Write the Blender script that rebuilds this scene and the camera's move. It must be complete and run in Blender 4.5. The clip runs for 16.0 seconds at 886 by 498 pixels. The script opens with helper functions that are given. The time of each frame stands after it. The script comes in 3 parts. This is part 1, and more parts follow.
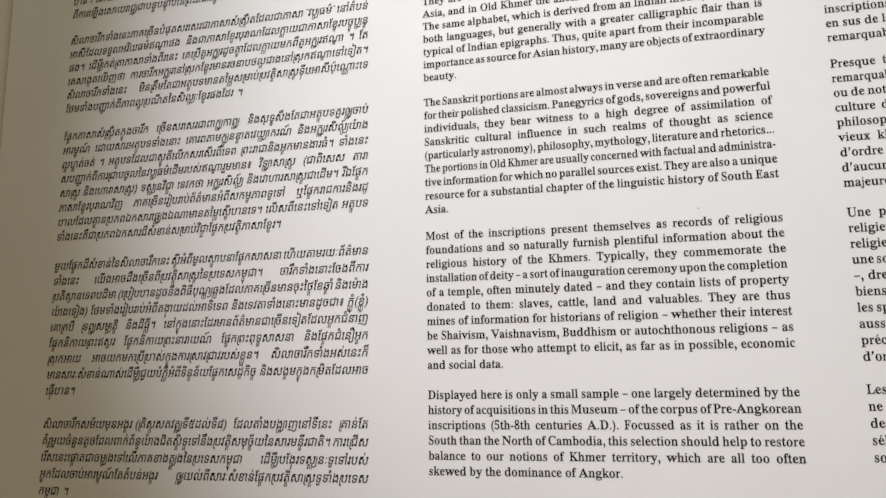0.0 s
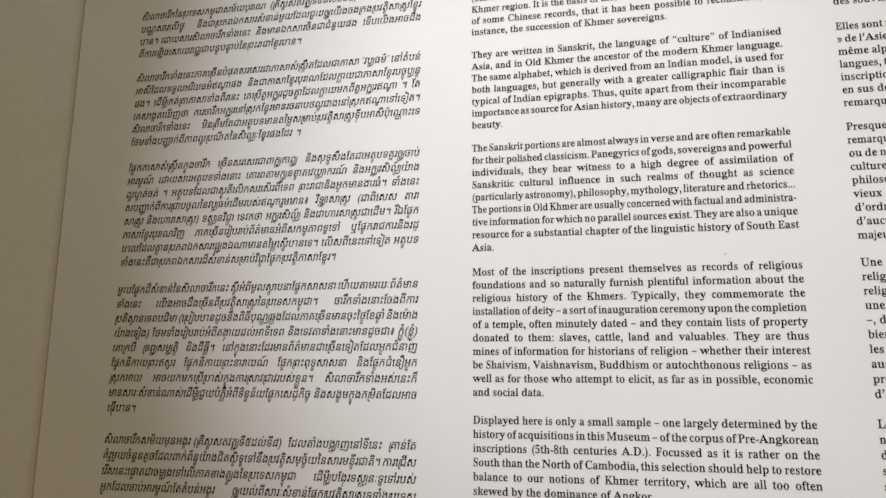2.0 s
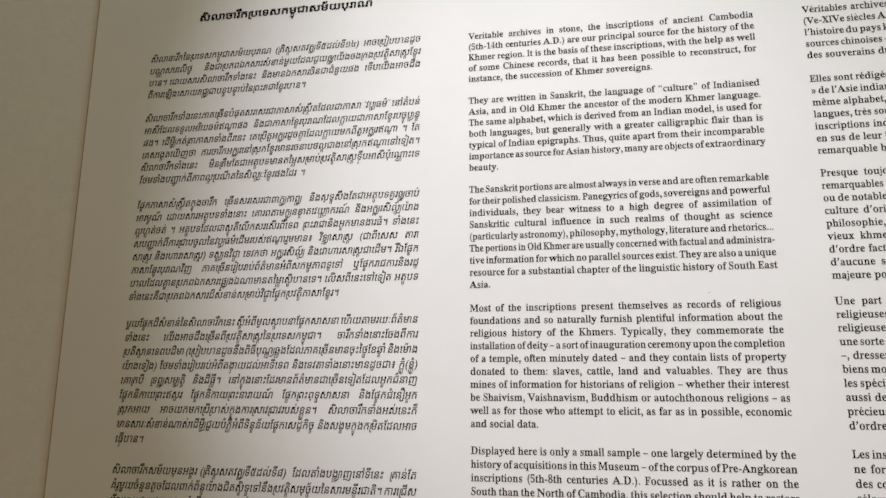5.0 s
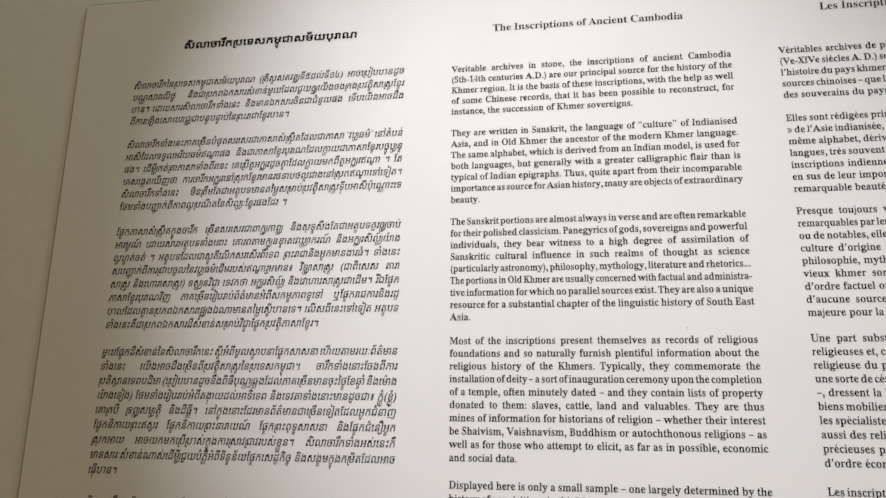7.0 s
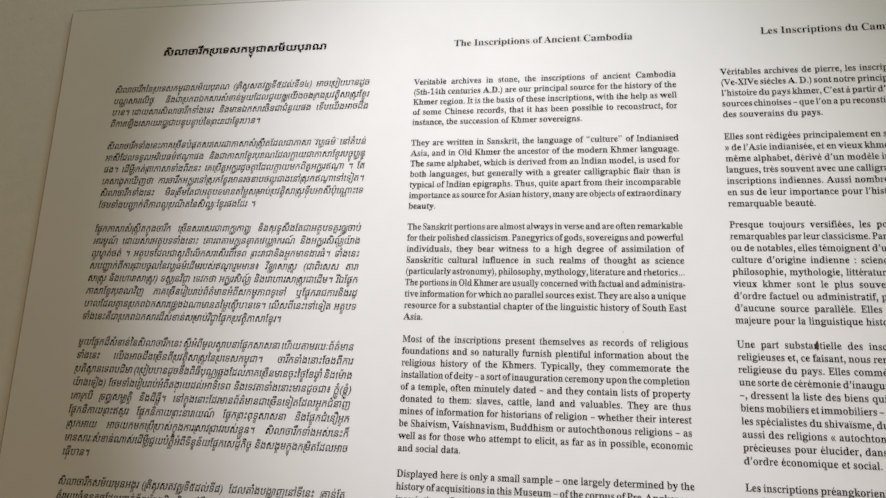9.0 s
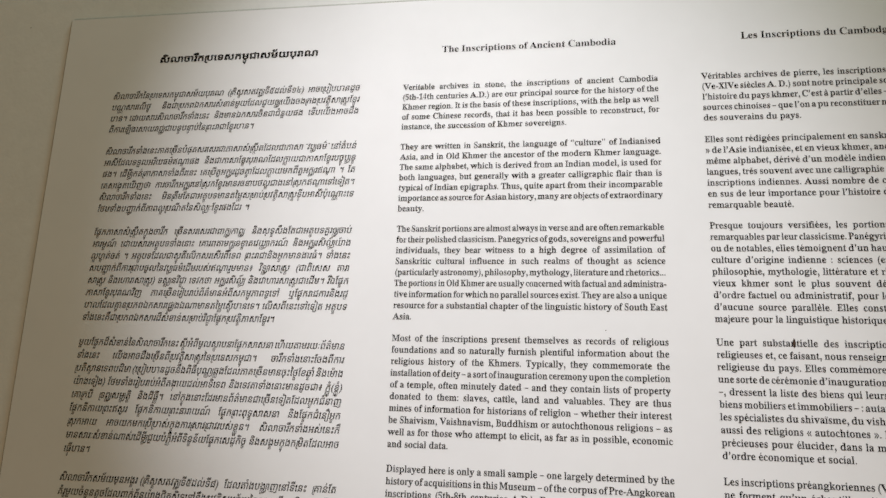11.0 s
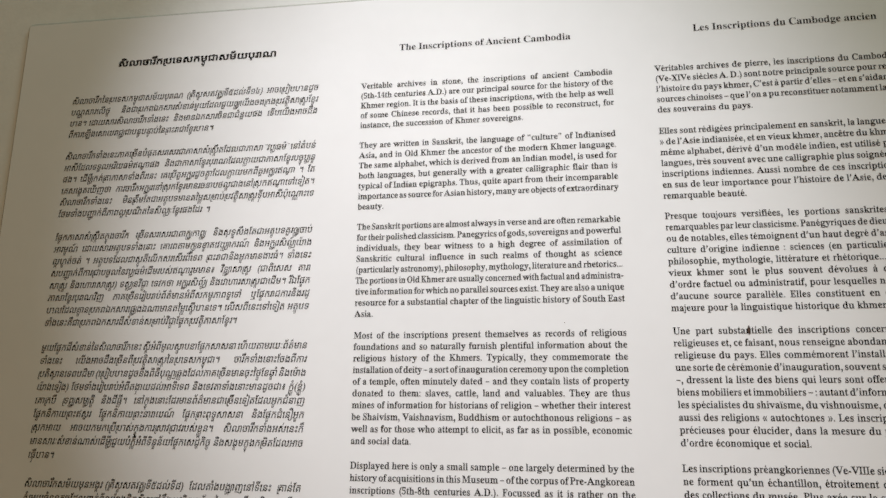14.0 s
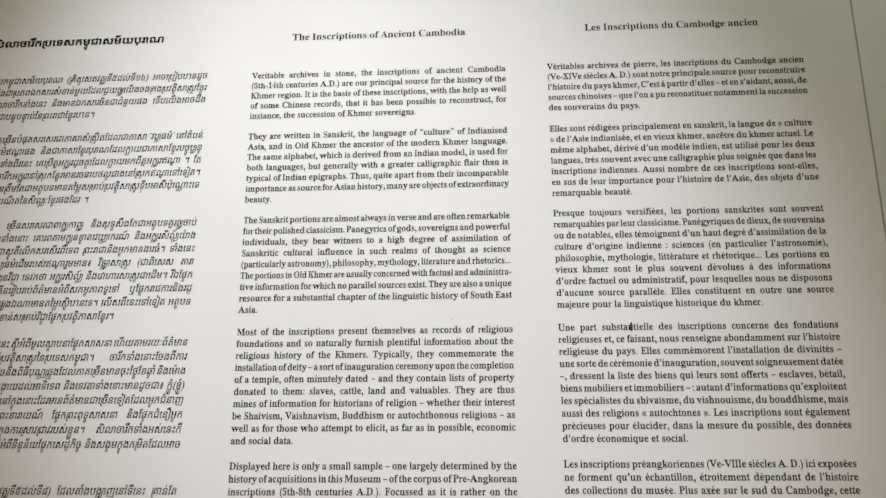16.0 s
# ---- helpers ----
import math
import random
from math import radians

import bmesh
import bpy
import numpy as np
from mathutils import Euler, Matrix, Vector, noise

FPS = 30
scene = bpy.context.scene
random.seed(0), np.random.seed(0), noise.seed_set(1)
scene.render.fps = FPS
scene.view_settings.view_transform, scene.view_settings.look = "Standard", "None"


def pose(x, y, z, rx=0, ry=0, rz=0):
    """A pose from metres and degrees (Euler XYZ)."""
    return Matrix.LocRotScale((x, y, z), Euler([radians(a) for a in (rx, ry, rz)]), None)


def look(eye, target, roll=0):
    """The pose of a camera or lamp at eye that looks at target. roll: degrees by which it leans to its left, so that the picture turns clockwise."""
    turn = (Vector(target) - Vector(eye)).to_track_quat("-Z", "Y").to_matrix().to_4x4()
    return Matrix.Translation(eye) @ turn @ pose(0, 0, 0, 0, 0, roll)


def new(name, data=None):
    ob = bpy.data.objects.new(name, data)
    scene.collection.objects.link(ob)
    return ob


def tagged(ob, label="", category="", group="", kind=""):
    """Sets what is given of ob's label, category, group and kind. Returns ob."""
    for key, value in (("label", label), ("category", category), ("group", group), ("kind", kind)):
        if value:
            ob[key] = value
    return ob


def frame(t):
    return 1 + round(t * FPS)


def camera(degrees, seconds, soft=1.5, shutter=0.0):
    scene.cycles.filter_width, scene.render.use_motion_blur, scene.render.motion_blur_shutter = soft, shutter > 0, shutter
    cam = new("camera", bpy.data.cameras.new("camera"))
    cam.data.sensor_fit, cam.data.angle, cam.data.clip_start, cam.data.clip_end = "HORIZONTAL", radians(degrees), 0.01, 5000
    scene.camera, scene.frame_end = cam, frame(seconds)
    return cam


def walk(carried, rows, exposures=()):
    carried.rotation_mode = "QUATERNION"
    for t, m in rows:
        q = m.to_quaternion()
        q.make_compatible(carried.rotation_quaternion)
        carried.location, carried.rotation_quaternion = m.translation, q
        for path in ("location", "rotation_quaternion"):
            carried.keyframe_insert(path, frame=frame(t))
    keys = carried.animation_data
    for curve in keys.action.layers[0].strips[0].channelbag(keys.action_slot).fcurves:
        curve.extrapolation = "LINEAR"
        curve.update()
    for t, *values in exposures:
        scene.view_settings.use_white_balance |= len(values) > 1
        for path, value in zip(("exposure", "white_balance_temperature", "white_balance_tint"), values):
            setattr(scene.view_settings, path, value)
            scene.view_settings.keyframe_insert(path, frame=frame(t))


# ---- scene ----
# A printed museum text panel in three languages on a painted wall, passed slowly with a hand-held camera.
# The wall's face is the plane y = 0.005, the panel's printed face the plane y = 0; the visitor stands at y < 0.

# ---- camera ----
cam = camera(64.33, 16.0, soft=1.55)
# seconds, eye x, y, z, and turns about x, y, z in degrees
ROWS = [
    (0, 0.1118, -0.4886, 1.4083, 99.267, 0.992, 11.631),
    (0.5, 0.1143, -0.5041, 1.4109, 99.34, 0.695, 12.295),
    (1, 0.0913, -0.5159, 1.4119, 99.292, 0.417, 12.255),
    (1.5, 0.0775, -0.5279, 1.412, 99.676, -0.126, 11.759),
    (2, 0.0767, -0.5402, 1.4159, 100.604, -0.243, 10.452),
    (2.5, 0.0731, -0.55, 1.4174, 101.066, -0.406, 9.737),
    (3, 0.0732, -0.5593, 1.4228, 101.274, -0.445, 9.402),
    (3.5, 0.0712, -0.5641, 1.4242, 101.631, -0.279, 9.371),
    (4, 0.0719, -0.5672, 1.4242, 101.772, -0.212, 9.351),
    (6.5, 0.0692, -0.5748, 1.4373, 102.896, -0.035, 8.804),
    (7, 0.0751, -0.5746, 1.4387, 103.416, -0.532, 7.931),
    (7.5, 0.0801, -0.5738, 1.4391, 103.492, -0.75, 7.504),
    (8, 0.0841, -0.5837, 1.4378, 103.212, -1.138, 7.275),
    (8.5, 0.1065, -0.595, 1.4408, 102.887, -1.359, 6.914),
    (9, 0.1206, -0.6073, 1.4396, 102.903, -1.832, 7.777),
    (11.5, 0.1422, -0.6226, 1.4403, 102.568, -1.626, 8.34),
    (12, 0.1456, -0.6226, 1.4399, 102.536, -1.482, 8.404),
    (12.5, 0.1466, -0.6237, 1.4386, 102.594, -1.259, 8.505),
    (13, 0.1531, -0.6239, 1.4378, 102.631, -0.785, 8.303),
    (13.5, 0.1601, -0.6236, 1.4373, 102.589, -0.44, 8.085),
    (14, 0.1662, -0.6216, 1.4365, 102.662, -0.122, 7.764),
    (14.5, 0.1775, -0.6185, 1.4372, 102.763, 0.096, 6.781),
    (15, 0.1929, -0.6145, 1.4353, 103.079, 0.208, 4.755),
    (15.5, 0.204, -0.6091, 1.4336, 102.979, 0.21, 3.579),
    (16, 0.2119, -0.6067, 1.4326, 102.821, 0.353, 3.011),
]
EXPOSURES = [(0.0, 0.0), (16.0, 0.0)]
walk(cam, [(t, pose(x, y, z, rx, ry, rz)) for t, x, y, z, rx, ry, rz in ROWS], EXPOSURES)

# ---- light ----
# indoors: the spotlight and two added fill lamps below give all the light
world = bpy.data.worlds.new("surroundings")
scene.world = world
world.use_nodes = True
world.node_tree.nodes["Background"].inputs[0].default_value = (0, 0, 0, 1)
world.node_tree.nodes["Background"].inputs[1].default_value = 0.0

X0, X1, HIGH, WALL_Y, ROOM_BACK = -3.2, 3.4, 3.6, 0.005, -4.2


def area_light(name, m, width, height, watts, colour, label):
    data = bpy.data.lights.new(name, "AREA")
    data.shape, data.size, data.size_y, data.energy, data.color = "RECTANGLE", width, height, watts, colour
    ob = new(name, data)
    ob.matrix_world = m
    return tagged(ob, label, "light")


# unseen warm fill lamp, added to set the ambient level on wall and panel
area_light("courtyard_daylight", look((0.1, ROOM_BACK - 0.02, 2.3), (0.1, 0, 2.3)), 6.4, 2.3, 42, (1.0, 0.80, 0.45), "soft daylight in the opening to the courtyard")
# an added, unseen fill lamp, high and close to the wall, tints the panel's upper part slightly green
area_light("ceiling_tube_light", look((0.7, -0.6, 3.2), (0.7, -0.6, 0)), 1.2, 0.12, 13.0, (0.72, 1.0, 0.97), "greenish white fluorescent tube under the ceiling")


def spot_light(name, eye, target, watts, degrees, colour, radius):
    data = bpy.data.lights.new(name, "SPOT")
    data.energy, data.spot_size, data.spot_blend, data.color, data.shadow_soft_size = watts, radians(degrees), 1.0, colour, radius
    ob = new(name, data)
    ob.matrix_world = look(eye, target)
    return tagged(ob, "neutral gallery spotlight shining down on the panel", "light")


# the gallery's ceiling spotlight throws a soft pool on the panel
spot_light("gallery_spotlight", (-0.639, -2.157, 3.197), (0.122, 0, 1.555), 328, 18.2, (0.995, 1.0, 1.07), 0.02)


# ---- materials ----
def material(name, rough=0.6, specular=0.5):
    m = bpy.data.materials.new(name)
    m.use_nodes = True
    shader = m.node_tree.nodes["Principled BSDF"]
    shader.inputs["Roughness"].default_value = rough
    shader.inputs["Specular IOR Level"].default_value = specular
    return m, m.node_tree, shader


def noise_node(tree, scale, detail=4.0, rough=0.55, coords="Object", stretch=(1, 1, 1)):
    at = tree.nodes.new("ShaderNodeTexCoord")
    mapping = tree.nodes.new("ShaderNodeMapping")
    mapping.inputs["Scale"].default_value = stretch
    tree.links.new(at.outputs[coords], mapping.inputs[0])
    n = tree.nodes.new("ShaderNodeTexNoise")
    n.inputs["Scale"].default_value, n.inputs["Detail"].default_value, n.inputs["Roughness"].default_value = scale, detail, rough
    tree.links.new(mapping.outputs[0], n.inputs["Vector"])
    return n.outputs["Fac"]


def ramp(tree, value, stops):
    r = tree.nodes.new("ShaderNodeValToRGB")
    while len(r.color_ramp.elements) < len(stops):
        r.color_ramp.elements.new(0.5)
    for e, (at, colour) in zip(r.color_ramp.elements, stops):
        e.position, e.color = at, (*colour, 1)
    tree.links.new(value, r.inputs[0])
    return r.outputs[0]


def mix(tree, a, b, fac, mode="MULTIPLY"):
    m = tree.nodes.new("ShaderNodeMix")
    m.data_type, m.blend_type = "RGBA", mode
    m.inputs["Factor"].default_value = fac
    tree.links.new(a, m.inputs["A"]), tree.links.new(b, m.inputs["B"])
    return m.outputs["Result"]


def bumped(tree, shader, height, distance, strength=1.0):
    b = tree.nodes.new("ShaderNodeBump")
    b.inputs["Distance"].default_value, b.inputs["Strength"].default_value = distance, strength
    tree.links.new(height, b.inputs["Height"])
    tree.links.new(b.outputs[0], shader.inputs["Normal"])


def laminate_material():
    """White satin print laminate: faint blotches, a fine grain and slightly uneven gloss."""
    m, tree, shader = material("white_satin_laminate", 0.55, 0.2)
    broad = ramp(tree, noise_node(tree, 5, 3), [(0.3, (0.70, 0.692, 0.69)), (0.7, (0.74, 0.732, 0.73))])
    fine = ramp(tree, noise_node(tree, 60, 2), [(0.3, (0.985, 0.985, 0.985)), (0.7, (1, 1, 1))])
    tree.links.new(mix(tree, broad, fine, 1.0), shader.inputs["Base Color"])
    gloss = ramp(tree, noise_node(tree, 14, 4), [(0.3, (0.46, 0.46, 0.46)), (0.7, (0.55, 0.55, 0.55))])
    tree.links.new(gloss, shader.inputs["Roughness"])
    bumped(tree, shader, noise_node(tree, 9, 2), 0.0004, 0.5)
    return m


def paint_material(name, a, b, rough, scale=3.0, bump=0.0004):
    """Rolled matt wall paint with soft stains and an orange-peel relief."""
    m, tree, shader = material(name, rough, 0.3)
    broad = ramp(tree, noise_node(tree, scale, 5), [(0.3, a), (0.7, b)])
    fine = ramp(tree, noise_node(tree, 90, 3), [(0.25, (0.94, 0.94, 0.94)), (0.75, (1, 1, 1))])
    tree.links.new(mix(tree, broad, fine, 1.0), shader.inputs["Base Color"])
    bumped(tree, shader, noise_node(tree, 240, 3), bump, 0.5)
    return m


def ink_material():
    m, tree, shader = material("black_print", 0.9, 0.06)
    tree.links.new(ramp(tree, noise_node(tree, 900, 2), [(0.3, (0.006, 0.006, 0.0065)), (0.7, (0.014, 0.0135, 0.0135))]), shader.inputs["Base Color"])
    return m


def tile_material():
    m, tree, shader = material("terracotta_floor", 0.5)
    tree.links.new(ramp(tree, noise_node(tree, 6, 5), [(0.3, (0.40, 0.12, 0.06)), (0.7, (0.55, 0.18, 0.10))]), shader.inputs["Base Color"])
    return m


def insect_dirt_material():
    m, tree, shader = material("brown_dirt", 0.75, 0.3)
    tree.links.new(ramp(tree, noise_node(tree, 500, 4), [(0.3, (0.020, 0.012, 0.008)), (0.75, (0.10, 0.06, 0.04))]), shader.inputs["Base Color"])
    return m


LAMINATE, INK, INSECT_DIRT = laminate_material(), ink_material(), insect_dirt_material()
WALL = paint_material("white_wall_paint", (0.70, 0.695, 0.68), (0.735, 0.73, 0.715), 0.7)
# edge colour darkened to stand in for the shadow line around the panel
SHADOW_EDGE = paint_material("panel_core", (0.36, 0.34, 0.31), (0.42, 0.40, 0.365), 0.8, 30)
CEILING, FLOOR = paint_material("ceiling_paint", (0.30, 0.29, 0.26), (0.36, 0.35, 0.32), 0.8), tile_material()
ROOM = paint_material("ochre_room_paint", (0.26, 0.21, 0.15), (0.31, 0.26, 0.19), 0.8)


# ---- mesh helpers ----
def part(name, bm, mat, parent=None, label=""):
    me = bpy.data.meshes.new(name)
    bm.to_mesh(me)
    bm.free()
    for one in (mat if isinstance(mat, tuple) else (mat,)):
        me.materials.append(one)
    ob = new(name, me)
    ob.parent = parent
    return tagged(ob, label)


def box(x0, x1, y0, y1, z0, z1, bevel=0.0, segments=2):
    bm = bmesh.new()
    bmesh.ops.create_cube(bm, size=1, matrix=Matrix.LocRotScale(((x0 + x1) / 2, (y0 + y1) / 2, (z0 + z1) / 2), None, (x1 - x0, y1 - y0, z1 - z0)))
    if bevel:
        bmesh.ops.bevel(bm, geom=bm.edges[:], offset=bevel, segments=segments, affect="EDGES", profile=0.5)
    return bm


def structure(name, bm, mat, label, category):
    return tagged(part(name, bm, mat), label, category, kind="structure")


# ---- the room ----
structure("wall_north", box(X0, X1, WALL_Y, WALL_Y + 0.22, 0, HIGH), WALL, "off-white painted wall behind the text panel", "wall")
structure("wall_west", box(X0 - 0.2, X0, ROOM_BACK, WALL_Y + 0.22, 0, HIGH), ROOM, "plain ochre painted side wall of the gallery", "wall")
structure("wall_east", box(X1, X1 + 0.2, ROOM_BACK, WALL_Y + 0.22, 0, HIGH), ROOM, "plain ochre painted side wall of the gallery", "wall")
structure("floor", box(X0, X1, ROOM_BACK, WALL_Y, -0.1, 0), FLOOR, "terracotta floor of the gallery", "floor")
structure("ceiling", box(X0 - 0.2, X1 + 0.2, ROOM_BACK - 0.2, WALL_Y + 0.22, HIGH, HIGH + 0.15), CEILING, "plain greyish painted ceiling of the gallery", "ceiling")




def holed_wall(x0, x1, z0, z1):
    """The unseen wall behind the visitor, with a wide opening added for the fill light."""
    bm = bmesh.new()
    xs, zs = (X0 - 0.2, x0, x1, X1 + 0.2), (0, z0, z1, HIGH)
    grid = {}
    for y in (ROOM_BACK - 0.2, ROOM_BACK):
        for i, x in enumerate(xs):
            for k, z in enumerate(zs):
                grid[y, i, k] = bm.verts.new((x, y, z))
        for i in range(3):
            for k in range(3):
                if (i, k) != (1, 1):
                    bm.faces.new([grid[y, a, b] for a, b in ((i, k), (i + 1, k), (i + 1, k + 1), (i, k + 1))])
    for ring in (((1, 1), (2, 1), (2, 2), (1, 2)), ((0, 0), (1, 0), (2, 0), (3, 0), (3, 1), (3, 2), (3, 3), (2, 3), (1, 3), (0, 3), (0, 2), (0, 1))):
        for a, b in zip(ring, (*ring[1:], ring[0])):
            bm.faces.new([grid[ROOM_BACK, *a], grid[ROOM_BACK, *b], grid[ROOM_BACK - 0.2, *b], grid[ROOM_BACK - 0.2, *a]])
    bmesh.ops.recalc_face_normals(bm, faces=bm.faces[:])
    return bm


structure("wall_south", holed_wall(-3.1, 3.3, 1.15, 3.45), ROOM, "plain ochre painted wall behind the visitor", "wall")

# ---- lettering ----
from mathutils.geometry import tessellate_polygon

# Latin letters are taken from the built-in font's serif alphabet, Khmer ones from its Khmer alphabet.
ACCENTS = {"é": "e´", "è": "e`", "ê": "eˆ", "à": "a`", "ï": "i¨", "É": "E´", "ô": "oˆ", "û": "uˆ"}


def serif(c):
    if "A" <= c <= "Z":
        return chr(0x1D400 + ord(c) - 65)
    if "a" <= c <= "z":
        return chr(0x1D41A + ord(c) - 97)
    if "0" <= c <= "9":
        return chr(0x1D7CE + ord(c) - 48)
    return c


def outline(spline):
    """A closed curve of a letter as a polygon."""
    points, out = spline.bezier_points, []
    for a, b in zip(points, [*points[1:], points[0]]):
        bend = (a.handle_right - a.co).cross(b.co - a.co).length + (b.handle_left - b.co).cross(b.co - a.co).length
        for k in range(3 if bend > 1e-6 else 1):
            t = k / 3
            p = (1 - t) ** 3 * a.co + 3 * (1 - t) ** 2 * t * a.handle_right + 3 * (1 - t) * t * t * b.handle_left + t ** 3 * b.co
            if not out or (p.xy - out[-1]).length > 1e-4:
                out.append(p.xy)
    while len(out) > 3 and (out[0] - out[-1]).length < 1e-4:
        out.pop()
    return np.array(out)


def area(p):
    x, y = p[:, 0], p[:, 1]
    return float(np.sum(x * np.roll(y, -1) - np.roll(x, -1) * y)) / 2


def glyph_outlines(chars):
    """For each character its strokes, as outer polygons with their holes, and its advance, for letters one unit high."""
    made, texts = {}, ["HH", *chars, *("H" + c + "H" for c in chars)]
    probes = {}
    for text in texts:
        data = bpy.data.curves.new("letter", "FONT")
        data.body, data.size = text, 1.0
        probes[text] = new("letter", data)
    graph = bpy.context.evaluated_depsgraph_get()
    graph.update()

    def polygons(ob):
        found = [outline(spline) for spline in ob.to_curve(graph).splines]
        ob.to_curve_clear()
        return [p for p in found if len(p) > 2]

    base = max(p[:, 0].max() for p in polygons(probes["HH"]))
    for c in chars:
        seen, outers, holes = set(), [], []
        drawn = polygons(probes[c])
        turn = np.sign(area(max(drawn, key=lambda p: abs(area(p))))) if drawn else 1
        for p in drawn:
            key = (len(p), *p.mean(0).round(3))
            if key not in seen:
                seen.add(key)
                p = p if turn > 0 else p[::-1]
                (outers if area(p) > 0 else holes).append(p)
        strokes = [(p, []) for p in outers]
        for h in holes:
            x, y = h.mean(0)
            inside = [st for st in strokes if st[0][:, 0].min() < x < st[0][:, 0].max() and st[0][:, 1].min() < y < st[0][:, 1].max()]
            if inside:
                min(inside, key=lambda st: area(st[0]))[1].append(h)
        made[c] = strokes, max(p[:, 0].max() for p in polygons(probes["H" + c + "H"])) - base
    for ob in probes.values():
        data = ob.data
        bpy.data.objects.remove(ob)
        bpy.data.curves.remove(data)
    return made


def swollen(p, grow):
    """A polygon with its edge moved outwards, for an outer edge that runs anticlockwise or a hole that runs clockwise."""
    d = np.roll(p, -1, 0) - p
    n = np.stack((d[:, 1], -d[:, 0]), 1) / (np.hypot(d[:, 0], d[:, 1])[:, None] + 1e-9)
    push = n + np.roll(n, 1, 0)
    return p + push / np.maximum(np.hypot(push[:, 0], push[:, 1])[:, None], 1e-6) * grow


def filled(strokes):
    """The strokes' vertices and triangles."""
    co, tri, count = [], [], 0
    for outer, holes in strokes:
        rings = [outer, *holes]
        loops = [[Vector((x, y, 0)) for x, y in ring] for ring in rings]
        tri += [[i + count for i in t] for t in tessellate_polygon(loops)]
        co += rings
        count += sum(len(ring) for ring in rings)
    return (np.concatenate(co), np.array(tri)) if co else (np.zeros((0, 2)), np.zeros((0, 3), int))


def thickness(p, rings):
    """How thick the stroke is at each point of the polygon p, straight across from its edge."""
    a = np.concatenate(rings)
    b = np.concatenate([np.roll(r, -1, 0) for r in rings])
    d = np.roll(p, -1, 0) - p
    n = np.stack((-d[:, 1], d[:, 0]), 1) / (np.hypot(d[:, 0], d[:, 1])[:, None] + 1e-9)
    inward = n + np.roll(n, 1, 0)
    inward /= np.maximum(np.hypot(inward[:, 0], inward[:, 1])[:, None], 1e-6)
    out = np.full(len(p), 1.0)
    e = b - a
    for i, (o, w) in enumerate(zip(p, inward)):
        cross = w[0] * e[:, 1] - w[1] * e[:, 0]
        cross = np.where(np.abs(cross) < 1e-9, 1e-9, cross)
        q = a - o
        far = (q[:, 0] * e[:, 1] - q[:, 1] * e[:, 0]) / cross
        along = (q[:, 0] * w[1] - q[:, 1] * w[0]) / cross
        hit = far[(far > 0.004) & (along > -0.01) & (along < 1.01)]
        if len(hit):
            out[i] = hit.min()
    return out


def resampled(p, step):
    """The polygon with its long edges cut into shorter ones."""
    out = []
    for a, b in zip(p, np.roll(p, -1, 0)):
        n = max(1, int(math.hypot(*(b - a)) / step))
        out += [a + (b - a) * k / n for k in range(n)]
    return np.array(out)


def lightened(glyph, thick, thin):
    """The glyph redrawn in a lighter weight: stems of a bold face come out as wide as thick, hairlines as thin."""
    strokes, advance = glyph
    made = []
    for outer, holes in strokes:
        rings, light = [resampled(r, 0.03) for r in (outer, *holes)], []
        for p in rings:
            t = thickness(p, rings)
            t = np.where(t > 0.19, 0.09, t)
            t = np.minimum(t, (np.roll(t, 1) + t + np.roll(t, -1)) / 3)
            goal = thin + (np.clip(t, 0.025, 0.15) - 0.03) * (thick - thin) / 0.112
            light.append(swollen(p, ((goal - np.clip(t, 0.025, 0.15)) / 2)[:, None]))
        made.append((light[0], light[1:]))
    co, tri = filled(made)
    return co, tri, advance


def weighted(glyph, grow):
    """The glyph as triangles, with its strokes made bolder (finer: minus), and its advance."""
    strokes, advance = glyph
    co, tri = filled([(swollen(o, grow), [swollen(h, grow) for h in hs]) for o, hs in strokes])
    return co, tri, advance


class Ink:
    """Strokes gathered for one line of print."""

    def __init__(self):
        self.co, self.tri, self.count = [], [], 0

    def add(self, co, tri, x=0.0, y=0.0, sx=1.0, sy=1.0):
        if len(co):
            self.co.append(co * (sx, sy) + (x, y))
            self.tri.append(tri + self.count)
            self.count += len(co)

    def extent(self):
        return np.concatenate(self.co)[:, 0] if self.co else np.zeros(1)


# letter widths of an old-style book face, in thousandths of the type size
WIDTHS = dict(zip("abcdefghijklmnopqrstuvwxyz", (500, 553, 444, 611, 479, 333, 556, 582, 291, 234, 556, 291, 883, 582, 546, 601, 560, 395, 424, 326, 603, 565, 834, 516, 556, 500)))
WIDTHS.update(zip("ABCDEFGHIJKLMNOPQRSTUVWXYZ", (778, 611, 709, 774, 611, 556, 763, 832, 337, 333, 726, 611, 946, 831, 786, 604, 786, 668, 525, 613, 778, 722, 1000, 667, 667, 667)))
WIDTHS.update({c: 500 for c in "0123456789–“”«»"})
WIDTHS.update({".": 250, ",": 250, ":": 250, "-": 333, "(": 333, ")": 333, "’": 278, "…": 700})


def set_to_width(font):
    """The letters drawn wider or narrower, so that they take the book face's widths."""
    out = {}
    for c, (co, tri, advance) in font.items():
        plain = "i" if c == "dotless" else chr(ord(c) - 0x1D400 + 65) if 0x1D400 <= ord(c) < 0x1D41A else chr(ord(c) - 0x1D41A + 97) if 0x1D41A <= ord(c) < 0x1D434 else chr(ord(c) - 0x1D7CE + 48) if ord(c) >= 0x1D7CE else c
        if plain in WIDTHS and len(co):
            want = WIDTHS[plain] / 1000
            scale = min(max(want / advance, 0.75), 1.3) if plain.isalnum() else 0.82 if plain == "–" else 1.0
            co = co * (scale, 1) + ((want - advance * scale) / 2, 0)
            advance = want
        out[c] = co, tri, advance
    return out


